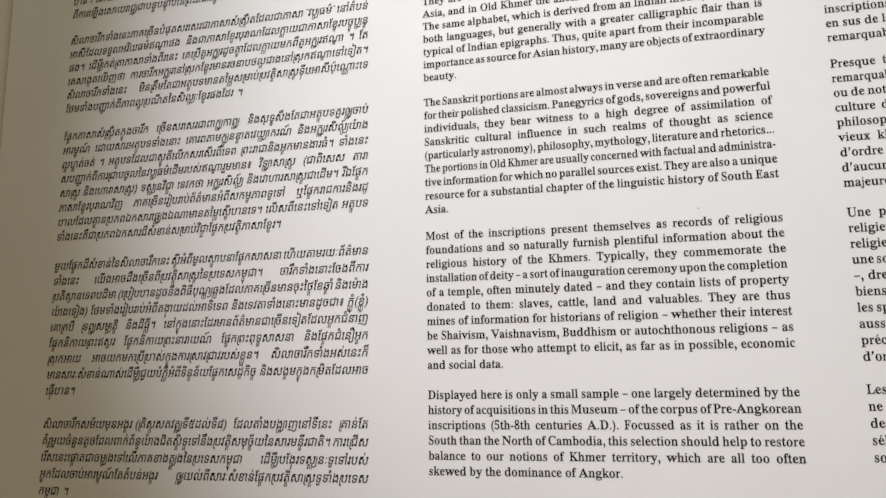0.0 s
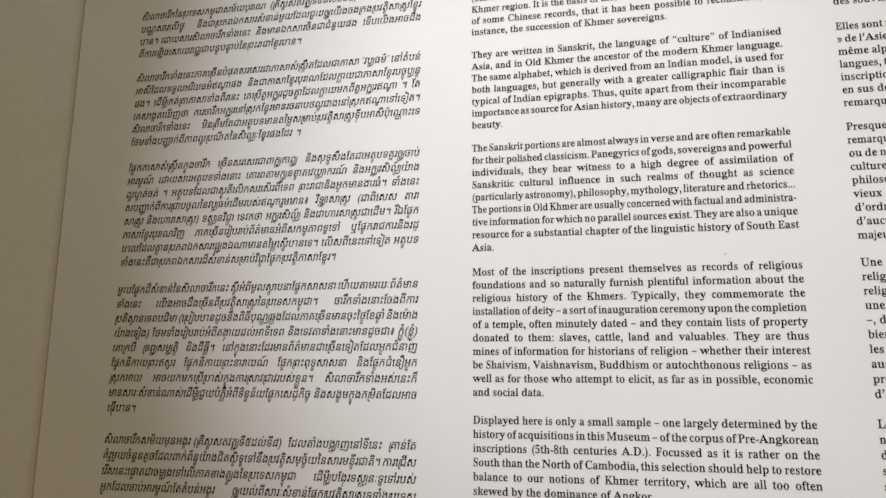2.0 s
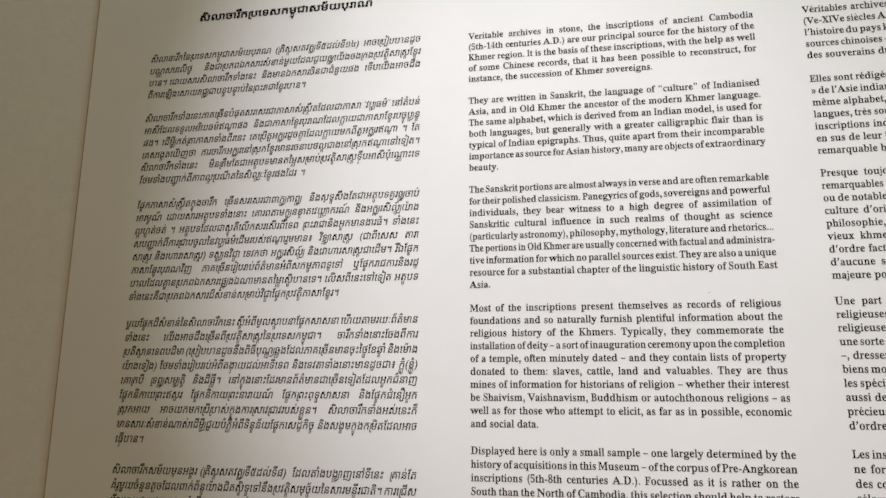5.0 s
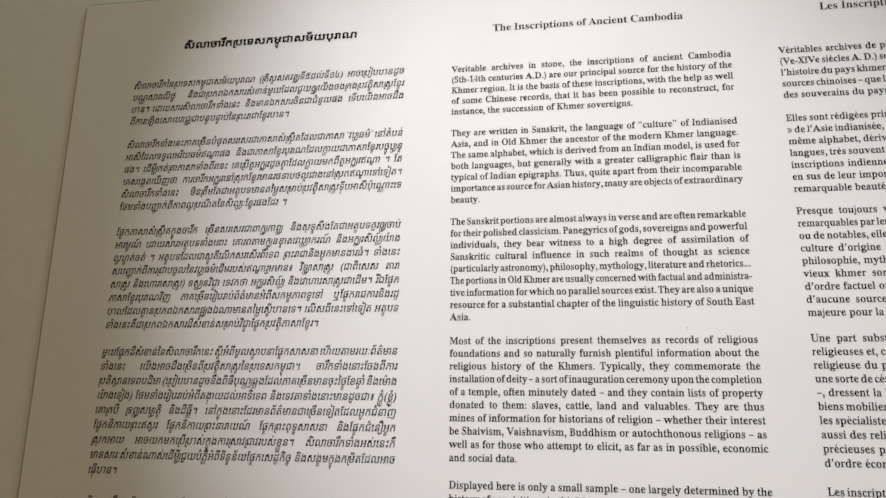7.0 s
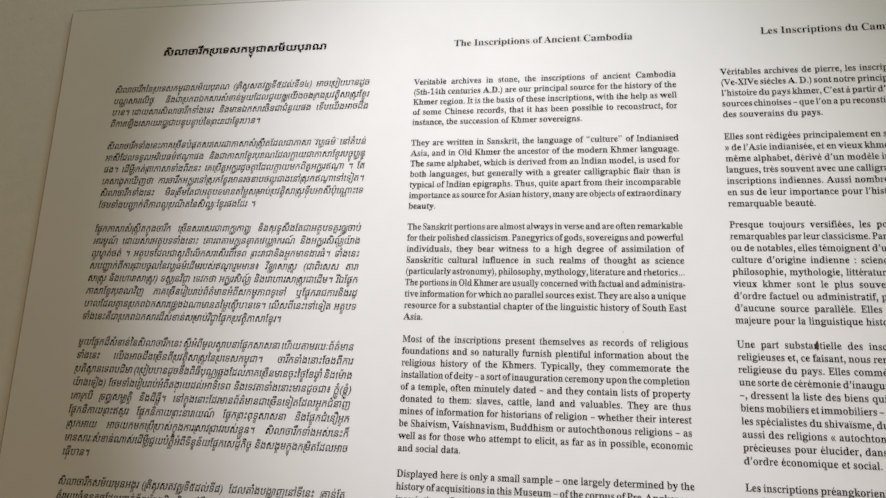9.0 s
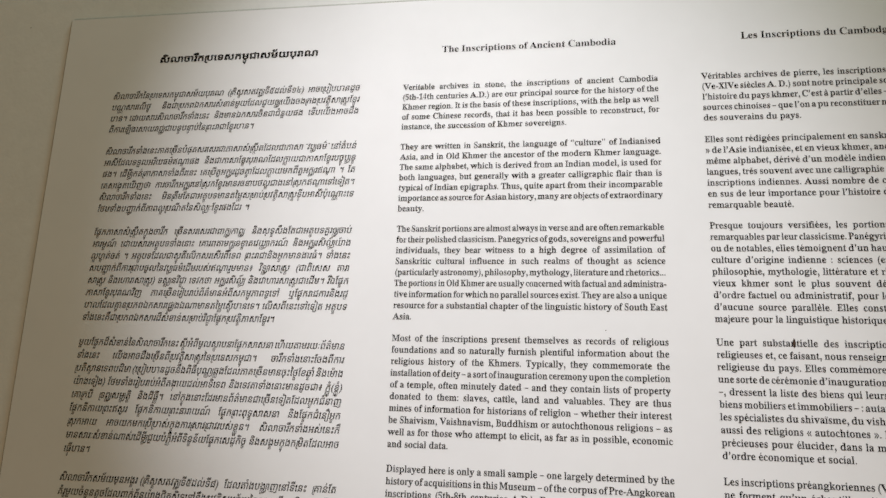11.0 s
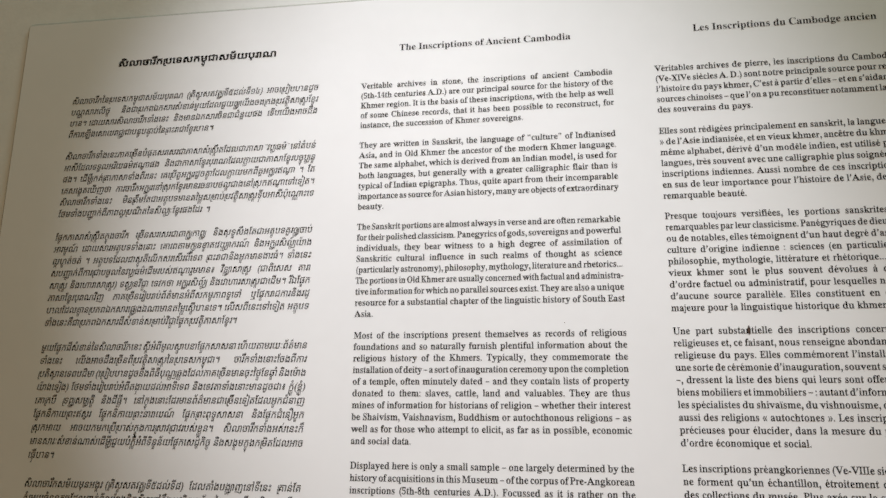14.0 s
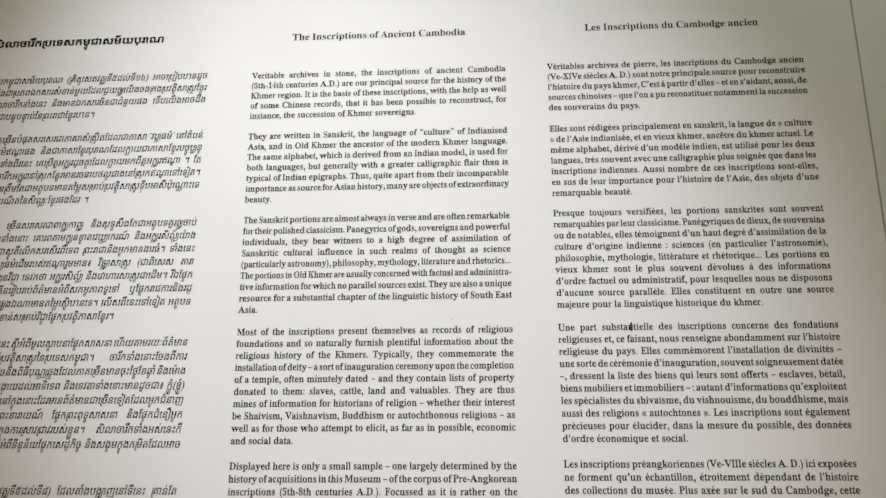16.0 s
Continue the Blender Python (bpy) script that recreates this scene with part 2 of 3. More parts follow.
def latin_word(word, font, ink, x, em):
    """Sets one word at x and returns its end."""
    for c in word:
        base, mark = ACCENTS.get(c, (c, ""))
        co, tri, advance = font["dotless" if mark and base == "i" else serif(base)]
        ink.add(co, tri, x, 0, em, em)
        if mark:
            mc, mt, _ = font[mark]
            middle = (co[:, 0].min() + co[:, 0].max() - mc[:, 0].min() - mc[:, 0].max()) / 2
            low = 0.53 if base.islower() else 0.72
            ink.add(mc, mt, x + middle * em, (low - mc[:, 1].min()) * em, em, em)
        x += advance * em
    return x


PRE = {"េ": "េ", "ែ": "ែ", "ៃ": "ៃ", "ោ": "េ", "ៅ": "េ", "ើ": "េ", "ឿ": "េ", "ៀ": "េ"}
ABOVE, BELOW, AFTER = "ិីឹឺំ់៍័៏៊៉៌", "ុូួ", "ាះៈ"
SUB = 0.58


def clusters(text):
    """Khmer text cut into a base with its subscripts and signs."""
    out, i = [], 0
    while i < len(text):
        c, subs, signs = text[i], [], []
        i += 1
        while i < len(text):
            if text[i] == "\u17d2" and i + 1 < len(text):
                subs.append(text[i + 1])
                i += 2
            elif "\u17b6" <= text[i] <= "\u17d1":
                signs.append(text[i])
                i += 1
            else:
                break
        out.append((c, subs, signs))
    return out


def khmer_word(word, font, ink, x, em):
    for c, subs, signs in clusters(word):
        for s in signs:
            if s in PRE:
                co, tri, advance = font[PRE[s]]
                ink.add(co, tri, x, 0, em, em)
                x += advance * em
        if "រ" in subs:  # the hook that wraps the base's left side
            hook = font["hook"]
            ink.add(hook[0], hook[1], x, 0, em, em)
            x += hook[2] * em
        co, tri, advance = font[c]
        start = x
        ink.add(co, tri, x, 0, em, em)
        x += advance * em
        left, right = (co[:, 0].min(), co[:, 0].max()) if len(co) else (0, advance)
        middle, floor_at = start + (left + right) / 2 * em, -0.025
        for s in subs:
            if s == "រ":
                continue
            sc, st, _ = font[s]
            if s in "យសឃហប":  # subscripts that climb up beside the base
                stem = font["stem"]
                ink.add(stem[0], stem[1], x, 0, em, em)
                x += stem[2] * em
            high = (0.62 if s in "ឡឌឋ" else 1.0) * SUB
            ink.add(sc, st, middle - (sc[:, 0].min() + sc[:, 0].max()) / 2 * em * SUB, (floor_at - sc[:, 1].max() * high) * em, em * SUB, em * high)
            floor_at -= 0.33
        for s in signs:
            if s in "ោ":
                co2, tri2, adv2 = font["ា"]
                ink.add(co2, tri2, x, 0, em, em)
                x += adv2 * em
            elif s in "ៅៀឿ":
                for co2, tri2 in font[s + "+"]:
                    ink.add(co2, tri2, x - (0.78 if s == "ៅ" else 0.88) * em, 0, em, em)
                x += (0.288 if s == "ៅ" else 0.26) * em
            elif s == "ើ":
                co2, tri2, _ = font["ី"]
                ink.add(co2, tri2, middle - (co2[:, 0].min() + co2[:, 0].max()) / 2 * em, 0, em, em)
            elif s in ABOVE:
                co2, tri2, _ = font[s]
                over = start + advance * em if "ា" in signs and s == "ំ" else middle
                ink.add(co2, tri2, over - (co2[:, 0].min() + co2[:, 0].max()) / 2 * em, 0.0, em, em)
            elif s in BELOW:
                co2, tri2, _ = font[s]
                drop = (floor_at + 0.04) * em if subs and subs != ["រ"] else 0
                ink.add(co2, tri2, middle - (co2[:, 0].min() + co2[:, 0].max()) / 2 * em, drop, em, em)
            elif s in AFTER:
                co2, tri2, adv2 = font[s]
                if c == "ប" and s == "ា":  # kept apart, so that it does not read as another letter
                    x += 0.12 * em
                ink.add(co2, tri2, x, 0, em, em)
                x += adv2 * em
    return x


def bar(x0, x1, y0, y1):
    return np.array(((x0, y0), (x1, y0), (x1, y1), (x0, y1))), np.array(((0, 1, 2), (0, 2, 3)))


def bent_stroke(points, width):
    """A stroke of even width along a bent line."""
    p = np.array(points, float)
    d = np.gradient(p, axis=0)
    n = np.stack((-d[:, 1], d[:, 0]), 1) / np.hypot(d[:, 0], d[:, 1])[:, None] * width / 2
    k = len(p)
    tri = [t for i in range(k - 1) for t in ((i, i + 1, k + i + 1), (i, k + i + 1, k + i))]
    return np.concatenate((p + n, p - n)), np.array(tri)


def set_line(words, setter, font, em, x0, x1, justified, space, stretch):
    """Sets words from x0 on, stretched sideways, and spread to x1 if justified. Returns the ink in metres."""
    spans = []
    for w in words:
        ink = Ink()
        spans.append((ink, setter(w, font, ink, 0.0, em) * stretch if w else 0.0))
    gaps = max(len(words) - 1, 1)
    gap = (x1 - x0 - sum(s for _, s in spans)) / gaps if justified else space * em
    squeeze = 1.0
    if justified and len(words) == 1:
        squeeze = (x1 - x0) / spans[0][1]
    elif justified and gap < 0.14 * em:
        squeeze = (x1 - x0 - 0.14 * em * gaps) / sum(s for _, s in spans)
        gap = 0.14 * em
    line, x = Ink(), x0
    for ink, span in spans:
        for co, tri in ((np.concatenate(ink.co), np.concatenate(ink.tri)),) if ink.co else ():
            line.add(co, tri, x, 0, stretch * squeeze, 1)
        x += span * squeeze + gap
    return line


def print_line(name, ink, baseline, slant, parent, label):
    co, tri = np.concatenate(ink.co), np.concatenate(ink.tri)
    flat = np.stack((co[:, 0] + slant * co[:, 1], np.full(len(co), -0.00022), co[:, 1] + baseline), 1)
    me = bpy.data.meshes.new(name)
    me.from_pydata(flat.tolist(), [], tri.tolist())
    me.materials.append(INK)
    ob = new(name, me)
    ob.parent = parent
    return tagged(ob, label)


ENGLISH = [
    """Veritable archives in stone, the inscriptions of ancient Cambodia
(5th-14th centuries A.D.) are our principal source for the history of the
Khmer region. It is the basis of these inscriptions, with the help as well
of some Chinese records, that it has been possible to reconstruct, for
instance, the succession of Khmer sovereigns.""",
    """They are written in Sanskrit, the language of “culture” of Indianised
Asia, and in Old Khmer the ancestor of the modern Khmer language.
The same alphabet, which is derived from an Indian model, is used for
both languages, but generally with a greater calligraphic flair than is
typical of Indian epigraphs. Thus, quite apart from their incomparable
importance as source for Asian history, many are objects of extraordinary
beauty.""",
    """The Sanskrit portions are almost always in verse and are often remarkable
for their polished classicism. Panegyrics of gods, sovereigns and powerful
individuals, they bear witness to a high degree of assimilation of
Sanskritic cultural influence in such realms of thought as science
(particularly astronomy), philosophy, mythology, literature and rhetorics...
The portions in Old Khmer are usually concerned with factual and administra-
tive information for which no parallel sources exist. They are also a unique
resource for a substantial chapter of the linguistic history of South East
Asia.""",
    """Most of the inscriptions present themselves as records of religious
foundations and so naturally furnish plentiful information about the
religious history of the Khmers. Typically, they commemorate the
installation of deity – a sort of inauguration ceremony upon the completion
of a temple, often minutely dated – and they contain lists of property
donated to them: slaves, cattle, land and valuables. They are thus
mines of information for historians of religion – whether their interest
be Shaivism, Vaishnavism, Buddhism or autochthonous religions – as
well as for those who attempt to elicit, as far as in possible, economic
and social data.""",
    """Displayed here is only a small sample – one largely determined by the
history of acquisitions in this Museum – of the corpus of Pre-Angkorean
inscriptions (5th-8th centuries A.D.). Focussed as it is rather on the
South than the North of Cambodia, this selection should help to restore
balance to our notions of Khmer territory, which are all too often
skewed by the dominance of Angkor.""",
]
FRENCH = [
    """Véritables archives de pierre, les inscriptions du Cambodge ancien
(Ve-XIVe siècles A. D.) sont notre principale source pour reconstruire
l’histoire du pays khmer, C’est à partir d’elles – et en s’aidant, aussi, de
sources chinoises – que l’on a pu reconstituer notamment la succession
des souverains du pays.""",
    """Elles sont rédigées principalement en sanskrit, la langue de « culture
» de l’Asie indianisée, et en vieux khmer, ancêtre du khmer actuel. Le
même alphabet, dérivé d’un modèle indien, est utilisé pour les deux
langues, très souvent avec une calligraphie plus soignée que dans les
inscriptions indiennes. Aussi nombre de ces inscriptions sont-elles,
en sus de leur importance pour l’histoire de l’Asie, des objets d’une
remarquable beauté.""",
    """Presque toujours versifiées, les portions sanskrites sont souvent
remarquables par leur classicisme. Panégyriques de dieux, de souverains
ou de notables, elles témoignent d’un haut degré d’assimilation de la
culture d’origine indienne : sciences (en particulier l’astronomie),
philosophie, mythologie, littérature et rhétorique... Les portions en
vieux khmer sont le plus souvent dévolues à des informations
d’ordre factuel ou administratif, pour lesquelles nous ne disposons
d’aucune source parallèle. Elles constituent en outre une source
majeure pour la linguistique historique du khmer.""",
    """Une part substantielle des inscriptions concerne des fondations
religieuses et, ce faisant, nous renseigne abondamment sur l’histoire
religieuse du pays. Elles commémorent l’installation de divinités –
une sorte de cérémonie d’inauguration, souvent soigneusement datée
–, dressent la liste des biens qui leurs sont offerts – esclaves, bétail,
biens mobiliers et immobiliers – : autant d’informations qu’exploitent
les spécialistes du shivaïsme, du vishnouisme, du bouddhisme, mais
aussi des religions « autochtones ». Les inscriptions sont également
précieuses pour élucider, dans la mesure du possible, des données
d’ordre économique et social.""",
    """Les inscriptions préangkoriennes (Ve-VIIIe siècles A. D.) ici exposées
ne forment qu’un échantillon, étroitement dépendant de l’histoire
des collections du musée. Plus axée sur le sud du Cambodge, cette""",
]
KHMER = [
    """សិលាចារឹកនៃប្រទេសកម្ពុជាសម័យបុរាណ (គ្រិស្តសតវត្សទី៥ដល់ទី១៤) អាចប្រៀបបានដូច
បណ្ណសារលើថ្ម  និងជាប្រភពឯកសារសំខាន់មួយដែលជួយឲ្យយើងចងក្រងប្រវត្តិសាស្ត្រខ្មែរ
បាន។ ដោយសារសិលាចារឹកទាំងនេះ  និងមានឯកសារចិនជាជំនួយផង  ទើបយើងអាចដឹង
ពីការឡើងសោយរាជ្យជាបន្តបន្ទាប់នៃព្រះរាជាខ្មែរបាន។""",
    """សិលាចារឹកទាំងនេះភាគច្រើនបំផុតសរសេរជាភាសាសំស្ក្រឹតដែលជាភាសា “វប្បធម៌” នៅតំបន់
អាស៊ីដែលទទួលអរិយធម៌ឥណ្ឌាផង  និងជាភាសាខ្មែរបុរាណដែលក្លាយជាភាសាខ្មែរបច្ចុប្បន្ន
ផង។ ដើម្បីកត់ត្រាភាសាទាំងពីរនេះ គេប្រើតួអក្សរដូចគ្នាដែលក្លាយមកពីតួអក្សរឥណ្ឌា ។ តែ
គេសង្កេតឃើញថា  ការចារឹកអក្សរនៅស្រុកខ្មែរមានរចនាបថល្អជាងនៅស្រុកឥណ្ឌាទៅទៀត។
សិលាចារឹកទាំងនេះ  មិនត្រឹមតែជាអត្ថបទមានតម្លៃសម្រាប់ប្រវត្តិសាស្ត្រទ្វីបអាស៊ីប៉ុណ្ណោះទេ
ថែមទាំងបញ្ជាក់ពីភាពល្អប្រណីតនៃសិល្បៈខ្មែរផងដែរ ។""",
    """ផ្នែកភាសាសំស្ក្រឹតក្នុងចារឹក  ច្រើនសរសេរជាពាក្យកាព្យ  និងសុទ្ធសឹងតែជាអត្ថបទគួរឲ្យចាប់
អារម្មណ៍ ដោយសារអត្ថបទទាំងនោះ គោរពតាមក្បួនខ្នាតវេយ្យាករណ៍ និងអក្សរសិល្ប៍យ៉ាង
ល្អហ្មត់ចត់ ។ អត្ថបទដែលជាស្តុតីលើកសរសើរពីទេព ព្រះរាជានិងអ្នកមានងារធំ។ ទាំងនេះ
សបញ្ជាក់ពីការជ្រាបចូលនៃវប្បធម៌ដើមរបស់ឥណ្ឌារួមមាន៖ វិទ្យាសាស្ត្រ (ជាពិសេស តារា
សាស្ត្រ និងហោរាសាស្ត្រ) ទស្សនវិជ្ជា ទេវកថា អក្សរសិល្ប៍ និងវោហារសាស្ត្រជាដើម។ រីឯផ្នែក
ភាសាខ្មែរបុរាណវិញ  ភាគច្រើនរៀបរាប់ព័ត៌មានអំពីសកម្មភាពទូទៅ  ឬផ្នែករាជការនិងរដ្ឋ
បាលដែលគ្មានប្រភពឯកសារផ្សេងឯណាមានតម្លៃស្មើបានទេ។ លើសពីនេះទៅទៀត អត្ថបទ
ទាំងនេះគឺជាប្រភពឯកសារដ៏សំខាន់សម្រាប់វិជ្ជាផ្នែកប្រវត្តិភាសាខ្មែរ។""",
    """មួយផ្នែកដ៏សំខាន់នៃសិលាចារឹកនេះ ស្តីអំពីមូលស្ថាបនាផ្នែកសាសនា ហើយតាមរយៈព័ត៌មាន
ទាំងនេះ  យើងអាចដឹងច្រើនពីប្រវត្តិសាស្ត្រនៃប្រទេសកម្ពុជា។  ចារឹកទាំងនោះចែងពីការ
ប្រតិស្ឋានទេពបដិមា (ប្រៀបបានដូចនឹងពិធីបុណ្យឆ្លងដែលភាគច្រើនមានចុះថ្ងៃខែឆ្នាំ និងម៉ោង
យ៉ាងទៀង) ថែមទាំងរៀបរាប់អំពីតង្វាយដល់អាទិទេព និងទេវតាទាំងនោះមានដូចជា៖ ក្ញុំ(ខ្ញុំ)
គោក្របី  ទ្រព្យសម្បត្តិ  និងដីធ្លី។  នៅក្នុងនោះដែរមានព័ត៌មានជាច្រើនទៀតដែលអ្នកជំនាញ
ផ្នែកនិកាយព្រះឥសូរ  ផ្នែកនិកាយព្រះនារាយណ៍  ផ្នែកព្រះពុទ្ធសាសនា  និងផ្នែកជំនឿអ្នក
ស្រុកអាយ  អាចយកមកប្រើប្រាស់ក្នុងការស្រាវជ្រាវរបស់ខ្លួន។  សិលាចារឹកទាំងអស់នេះក៏
មានសារៈសំខាន់ណាស់ដើម្បីជួយបំភ្លឺអំពីទិន្នន័យផ្នែកសេដ្ឋកិច្ច  និងសង្គមក្នុងកម្រិតដែលអាច
ធ្វើបាន។""",
    """សិលាចារឹកសម័យមុនអង្គរ (គ្រិស្តសតវត្សទី៥ដល់ទី៨)  ដែលតាំងបង្ហាញនៅទីនេះ  គ្រាន់តែ
គំរូមួយចំនួនតូចដែលពាក់ព័ន្ធយ៉ាងជិតស្និទ្ធទៅនឹងប្រវត្តិសមុច្ច័យនៃសារមន្ទីរជាតិ។ ការជ្រើស
រើសនេះផ្តោតជាចម្បងទៅលើភាគខាងត្បូងនៃប្រទេសកម្ពុជា  ដើម្បីបង្វែរទស្សនៈទូទៅរបស់
អ្នកដែលចាប់អារម្មណ៍តែតំបន់អង្គរ  ឲ្យយល់ពីសារៈសំខាន់ផ្នែកប្រវត្តិសាស្ត្រទូទាំងប្រទេស
កម្ពុជា ។""",
]
TITLES = "សិលាចារឹកប្រទេសកម្ពុជាសម័យបុរាណ", "The Inscriptions of Ancient Cambodia", "Les Inscriptions du Cambodge ancien"

# ---- the text panel ----
LEFT, RIGHT, TOP, BOTTOM = -0.3722, 0.5648, 1.8402, 1.20
panel = tagged(new("information_panel"), "white laminated panel with three columns of black text on wall", "text panel")


def board_mesh():
    """A thin board with rounded corners, whose shadow-coloured edge slopes back from the printed face."""
    bm = bmesh.new()
    rings = []
    for inset, depth in ((0.0038, 0.0), (0.0031, 0.0003), (0.0010, 0.0025), (0.0, 0.0037), (0.0, WALL_Y - 0.0002)):
        ring = []
        for cx, cz, start in ((RIGHT, TOP, 0), (LEFT, TOP, 90), (LEFT, BOTTOM, 180), (RIGHT, BOTTOM, 270)):
            r = 0.006 - inset
            mx, mz = cx + (0.006 if cx == LEFT else -0.006), cz + (0.006 if cz == BOTTOM else -0.006)
            for k in range(7):
                a = radians(start + 15 * k)
                ring.append(bm.verts.new((mx + r * math.cos(a), depth, mz + r * math.sin(a))))
        rings.append(ring)
    face = bm.faces.new(rings[0])
    n = len(rings[0])
    for a, b in zip(rings, rings[1:]):
        for i in range(n):
            bm.faces.new((a[i], a[(i + 1) % n], b[(i + 1) % n], b[i])).material_index = 1
    bm.faces.new(rings[-1][::-1]).material_index = 1
    bmesh.ops.recalc_face_normals(bm, faces=bm.faces[:])
    return bm


part("board", board_mesh(), (LAMINATE, SHADOW_EDGE), panel, "white satin laminated board")

latin = "".join(ENGLISH + FRENCH) + TITLES[1] + TITLES[2] + "séloi"
wanted = {serif(b) for c in latin if not c.isspace() for b in ACCENTS.get(c, c)}
khmer = "".join(KHMER) + TITLES[0]
wanted_khmer = ({c for c in khmer if not c.isspace() and c != "\u17d2"} | set("េាីែ"))
GLYPHS = glyph_outlines(sorted(wanted | wanted_khmer))
plain_i = GLYPHS[serif("i")]
GLYPHS["dotless"] = [stroke for stroke in plain_i[0] if stroke[0][:, 1].max() < 0.55], plain_i[1]



def body_glyph(c):
    if len(c) > 1 or ord(c) > 0x1D000:
        return weighted(GLYPHS[c], -0.012) if c == serif("4") else lightened(GLYPHS[c], 0.134, 0.062)
    co, tri, advance = weighted(GLYPHS[c], 0.008)
    if c == ",":  # a longer tail
        co = (co - (0, 0.1)) * (1.1, 1.4) + (0, 0.1)
    elif c == "’":  # a leaning stroke
        co = (co - (0, 0.6)) * (1.1, 1.25) + (0, 0.58)
        co[:, 0] += 0.25 * (co[:, 1] - 0.6)
    return co, tri, advance


BODY = set_to_width({c: body_glyph(c) for c in (*wanted, "dotless")})
BOLD = {c: weighted(GLYPHS[c], 0.0) for c in wanted}


def khmer_font(grow):
    font = {c: weighted(GLYPHS[c], grow) for c in wanted_khmer}
    for s in "ៅៀឿ":
        if s in font:
            strokes = [st for st in GLYPHS[s][0] if st[0][:, 0].min() > 0.3 and np.ptp(st[0][:, 0]) + np.ptp(st[0][:, 1]) > 0.13]
            font[s + "+"] = [weighted((strokes, 0), grow)[:2]]
    for s in "“”":  # drawn small beside the Khmer letters
        co, tri, advance = font[s]
        font[s] = co * 0.62 + (0, 0.26), tri, advance * 0.62
    w = 0.075 + 2 * grow
    co, tri = bent_stroke([(0.30, -0.17), (0.22, -0.20), (0.14, -0.18), (0.11, -0.10), (0.11, 0.1), (0.11, 0.56)], w)
    font["hook"] = co, tri, 0.13 + 1.2 * max(grow, 0)
    co, tri = bent_stroke([(-0.30, -0.20), (-0.10, -0.22), (0.03, -0.16), (0.06, -0.05), (0.06, 0.56)], w)
    font["stem"] = co, tri, 0.15
    return font


KHMER_BODY, KHMER_BOLD = khmer_font(0.006), khmer_font(0.034)


def natural_stretch(lines, setter, font, em, width, space):
    """How far a column's letters are drawn together or apart sideways, so that its word gaps come out as usual."""
    found = []
    for words in lines:
        ink = Ink()
        found.append((width - space * em * (len(words) - 1)) / sum(setter(w, font, ink, 0.0, em) for w in words if w))
    return float(np.median(found))


def set_column(paragraphs, tops, pitches, setter, font, em, x0, x1, space, slant, label):
    split = [[line.split(" ") for line in p.split("\n")] for p in paragraphs]
    stretch = natural_stretch([w for p in split for w in p[:-1]], setter, font, em, x1 - x0, space)
    for lines, top, pitch in zip(split, tops, pitches):
        for k, words in enumerate(lines):
            full = k < len(lines) - 1 or lines[-1][-1] == "cette"
            ink = set_line(words, setter, font, em, x0, x1, full, space, stretch)
            print_line("text_line", ink, top - k * pitch, slant, panel, label)
    return stretch


EM, PITCH = 0.0085, 0.01020
E_TOPS = 1.7401, 1.6788, 1.5980, 1.4968, 1.3844
F_TOPS = 1.7404, 1.6788, 1.5989, 1.4975, 1.3855
KEM = 0.0092
K_TOPS = 1.7419, 1.6814, 1.5970, 1.4884, 1.3645
K_PITCH = 0.01225, 0.0121, 0.0121, 0.0123, 0.01235
set_column(ENGLISH, E_TOPS, [PITCH] * 5, latin_word, BODY, EM, 0.0, 0.2405, 0.25, 0.0, "line of black serif English print")
stretch_f = set_column(FRENCH, F_TOPS, [PITCH] * 5, latin_word, BODY, EM, 0.2787, 0.5125, 0.25, 0.0, "line of black serif French print")
set_column(KHMER, K_TOPS, K_PITCH, khmer_word, KHMER_BODY, KEM, -0.3075, -0.0435, 0.37, 0.2, "line of black slanted Khmer print")

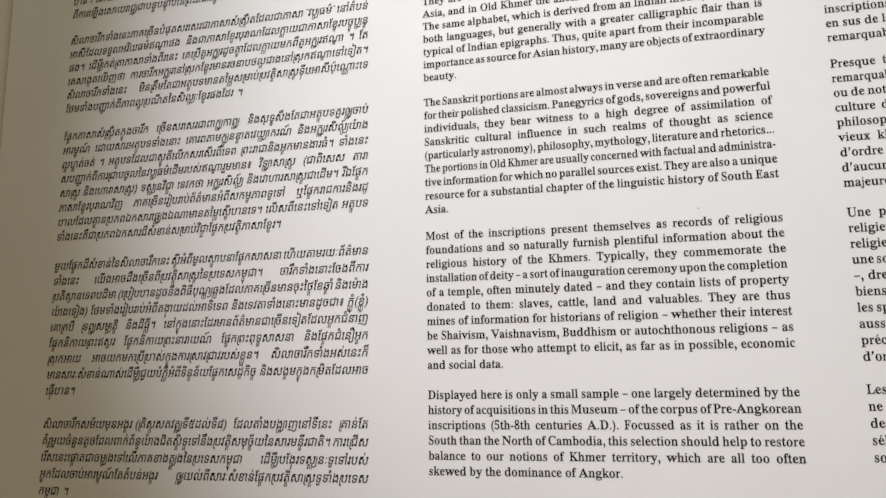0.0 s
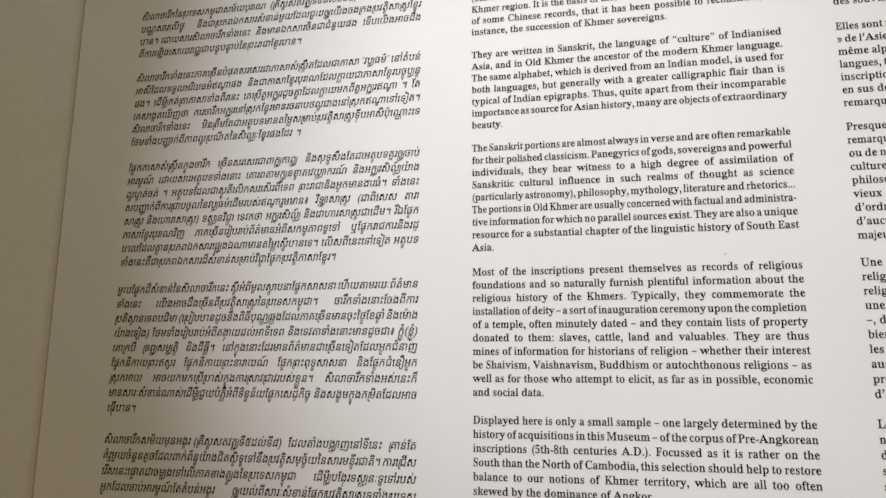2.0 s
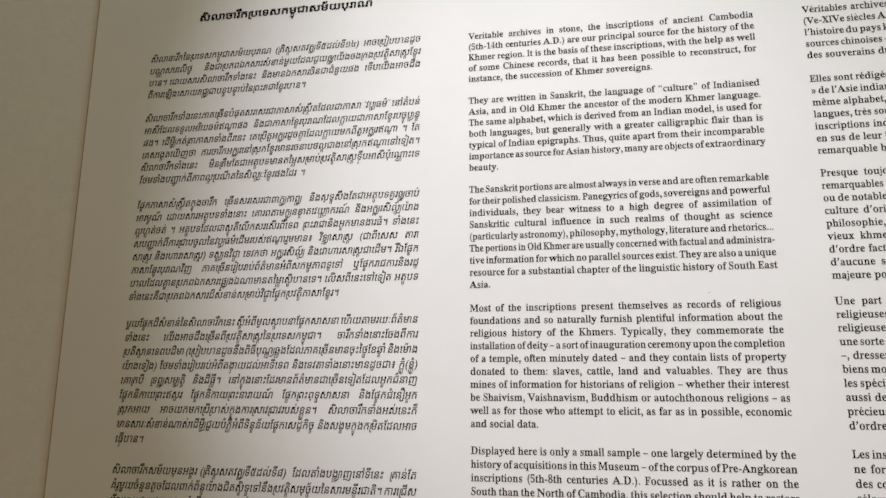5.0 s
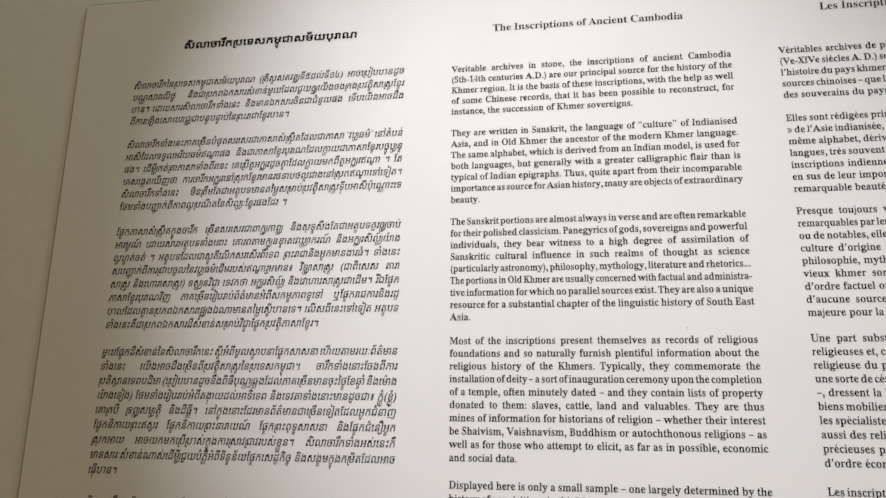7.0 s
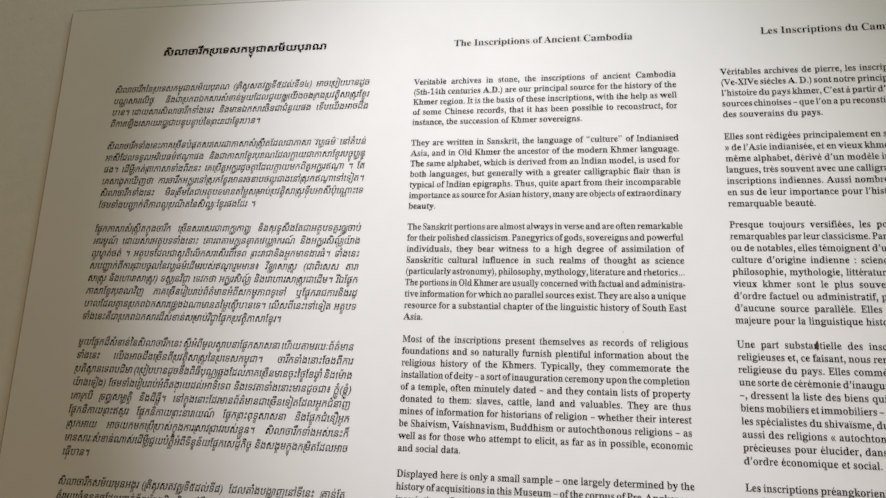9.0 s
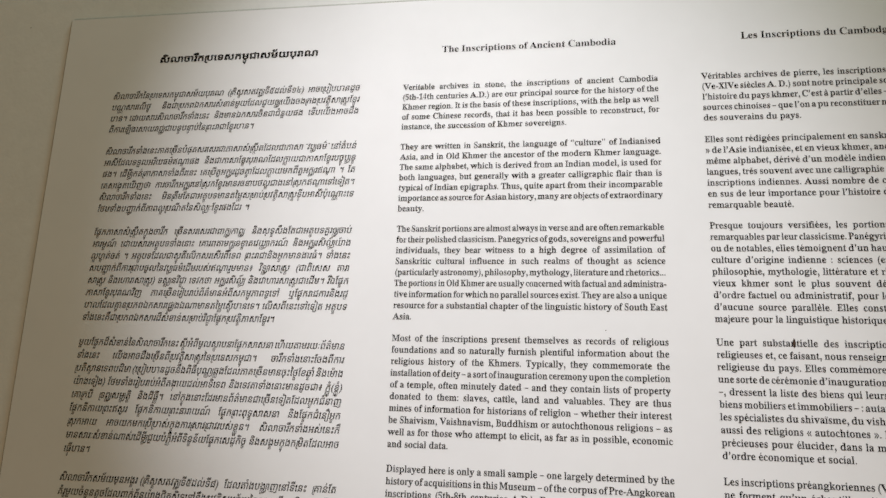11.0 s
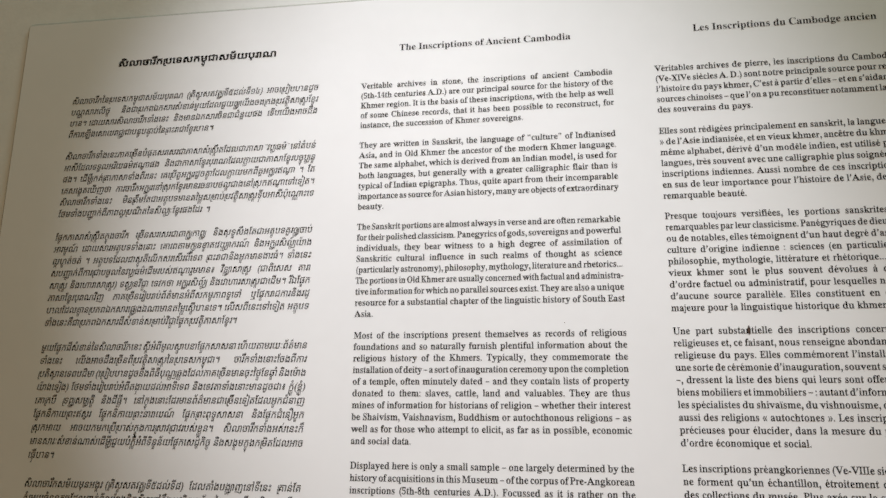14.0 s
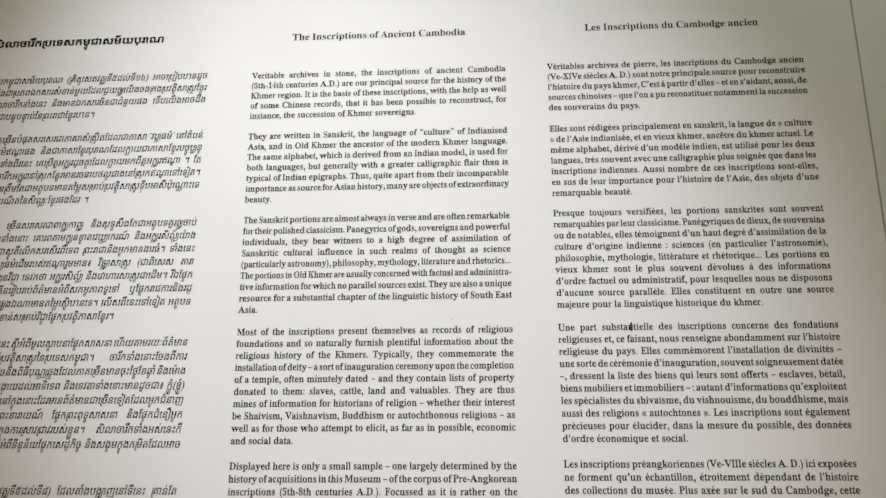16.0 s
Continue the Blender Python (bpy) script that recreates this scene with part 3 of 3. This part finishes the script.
# two lines further down whose words cannot be read but for their first letters
for start, row, gaps in (("séle", 3, (0.30, 0.52, 0.61, 0.70, 0.83)), ("so", 4, (0.22, 0.35, 0.58))):
    ink = set_line([start], latin_word, BODY, EM, 0.2787, 0.5125, False, 0.25, stretch_f)
    x = ink.extent().max() + 0.0008
    for g in (*gaps, 1.0):
        end = 0.2787 + 0.2338 * g
        ink.add(*bar(x, end - 0.0011, 0.0004, 0.0036))
        x = end + 0.0011
    print_line("text_line", ink, F_TOPS[4] - row * PITCH, 0.0, panel, "line of black French print")

# headings
for words, setter, font, em, x0, x1, base, slant in (
        (TITLES[0].split(" "), khmer_word, KHMER_BOLD, 0.0100, -0.2605, -0.0885, 1.7813, 0.06),
        (TITLES[1].split(" "), latin_word, BOLD, 0.0098, 0.0373, 0.2035, 1.7787, 0.0),
        (TITLES[2].split(" "), latin_word, BOLD, 0.0098, 0.3154, 0.4755, 1.7790, 0.0)):
    fit = natural_stretch([words], setter, font, em, x1 - x0, 0.25)
    print_line("heading", set_line(words, setter, font, em, x0, x1, True, 0.25, fit), base, slant, panel, "bold black heading")

# ---- marks on the panel ----


def fleck(name, x, z, long, wide, thick, lean, label):
    """A small brown spindle stuck on, for the insect and the dirt specks."""
    bm = bmesh.new()
    bmesh.ops.create_icosphere(bm, subdivisions=3, radius=1)
    for v in bm.verts:
        taper = 1 - 0.35 * v.co.z ** 2 + 0.12 * noise.noise(v.co * 2.3)
        v.co = Vector((v.co.x * wide / 2 * taper, v.co.y * thick * taper, v.co.z * long / 2 * (1 + 0.08 * noise.noise(v.co * 3))))
    ob = part(name, bm, INSECT_DIRT)
    ob.matrix_world = pose(x, -thick * 0.5, z, 0, lean, 0)
    return tagged(ob, label, "dirt")


# the long spindle stands for a small brown insect, the others are specks
fleck("dirt_fleck", 0.3407, 1.5003, 0.0080, 0.0025, 0.0008, 2, "dried dark brown spindle-shaped fleck stuck on the panel")
fleck("dirt_speck", 0.1883, 1.5087, 0.0009, 0.0008, 0.0003, 0, "tiny dark speck stuck on the white panel")
speck = fleck("dirt_speck", -0.4214, 1.8334, 0.0012, 0.0010, 0.0003, 10, "tiny dark speck stuck on the painted wall")
speck.location.y += WALL_Y
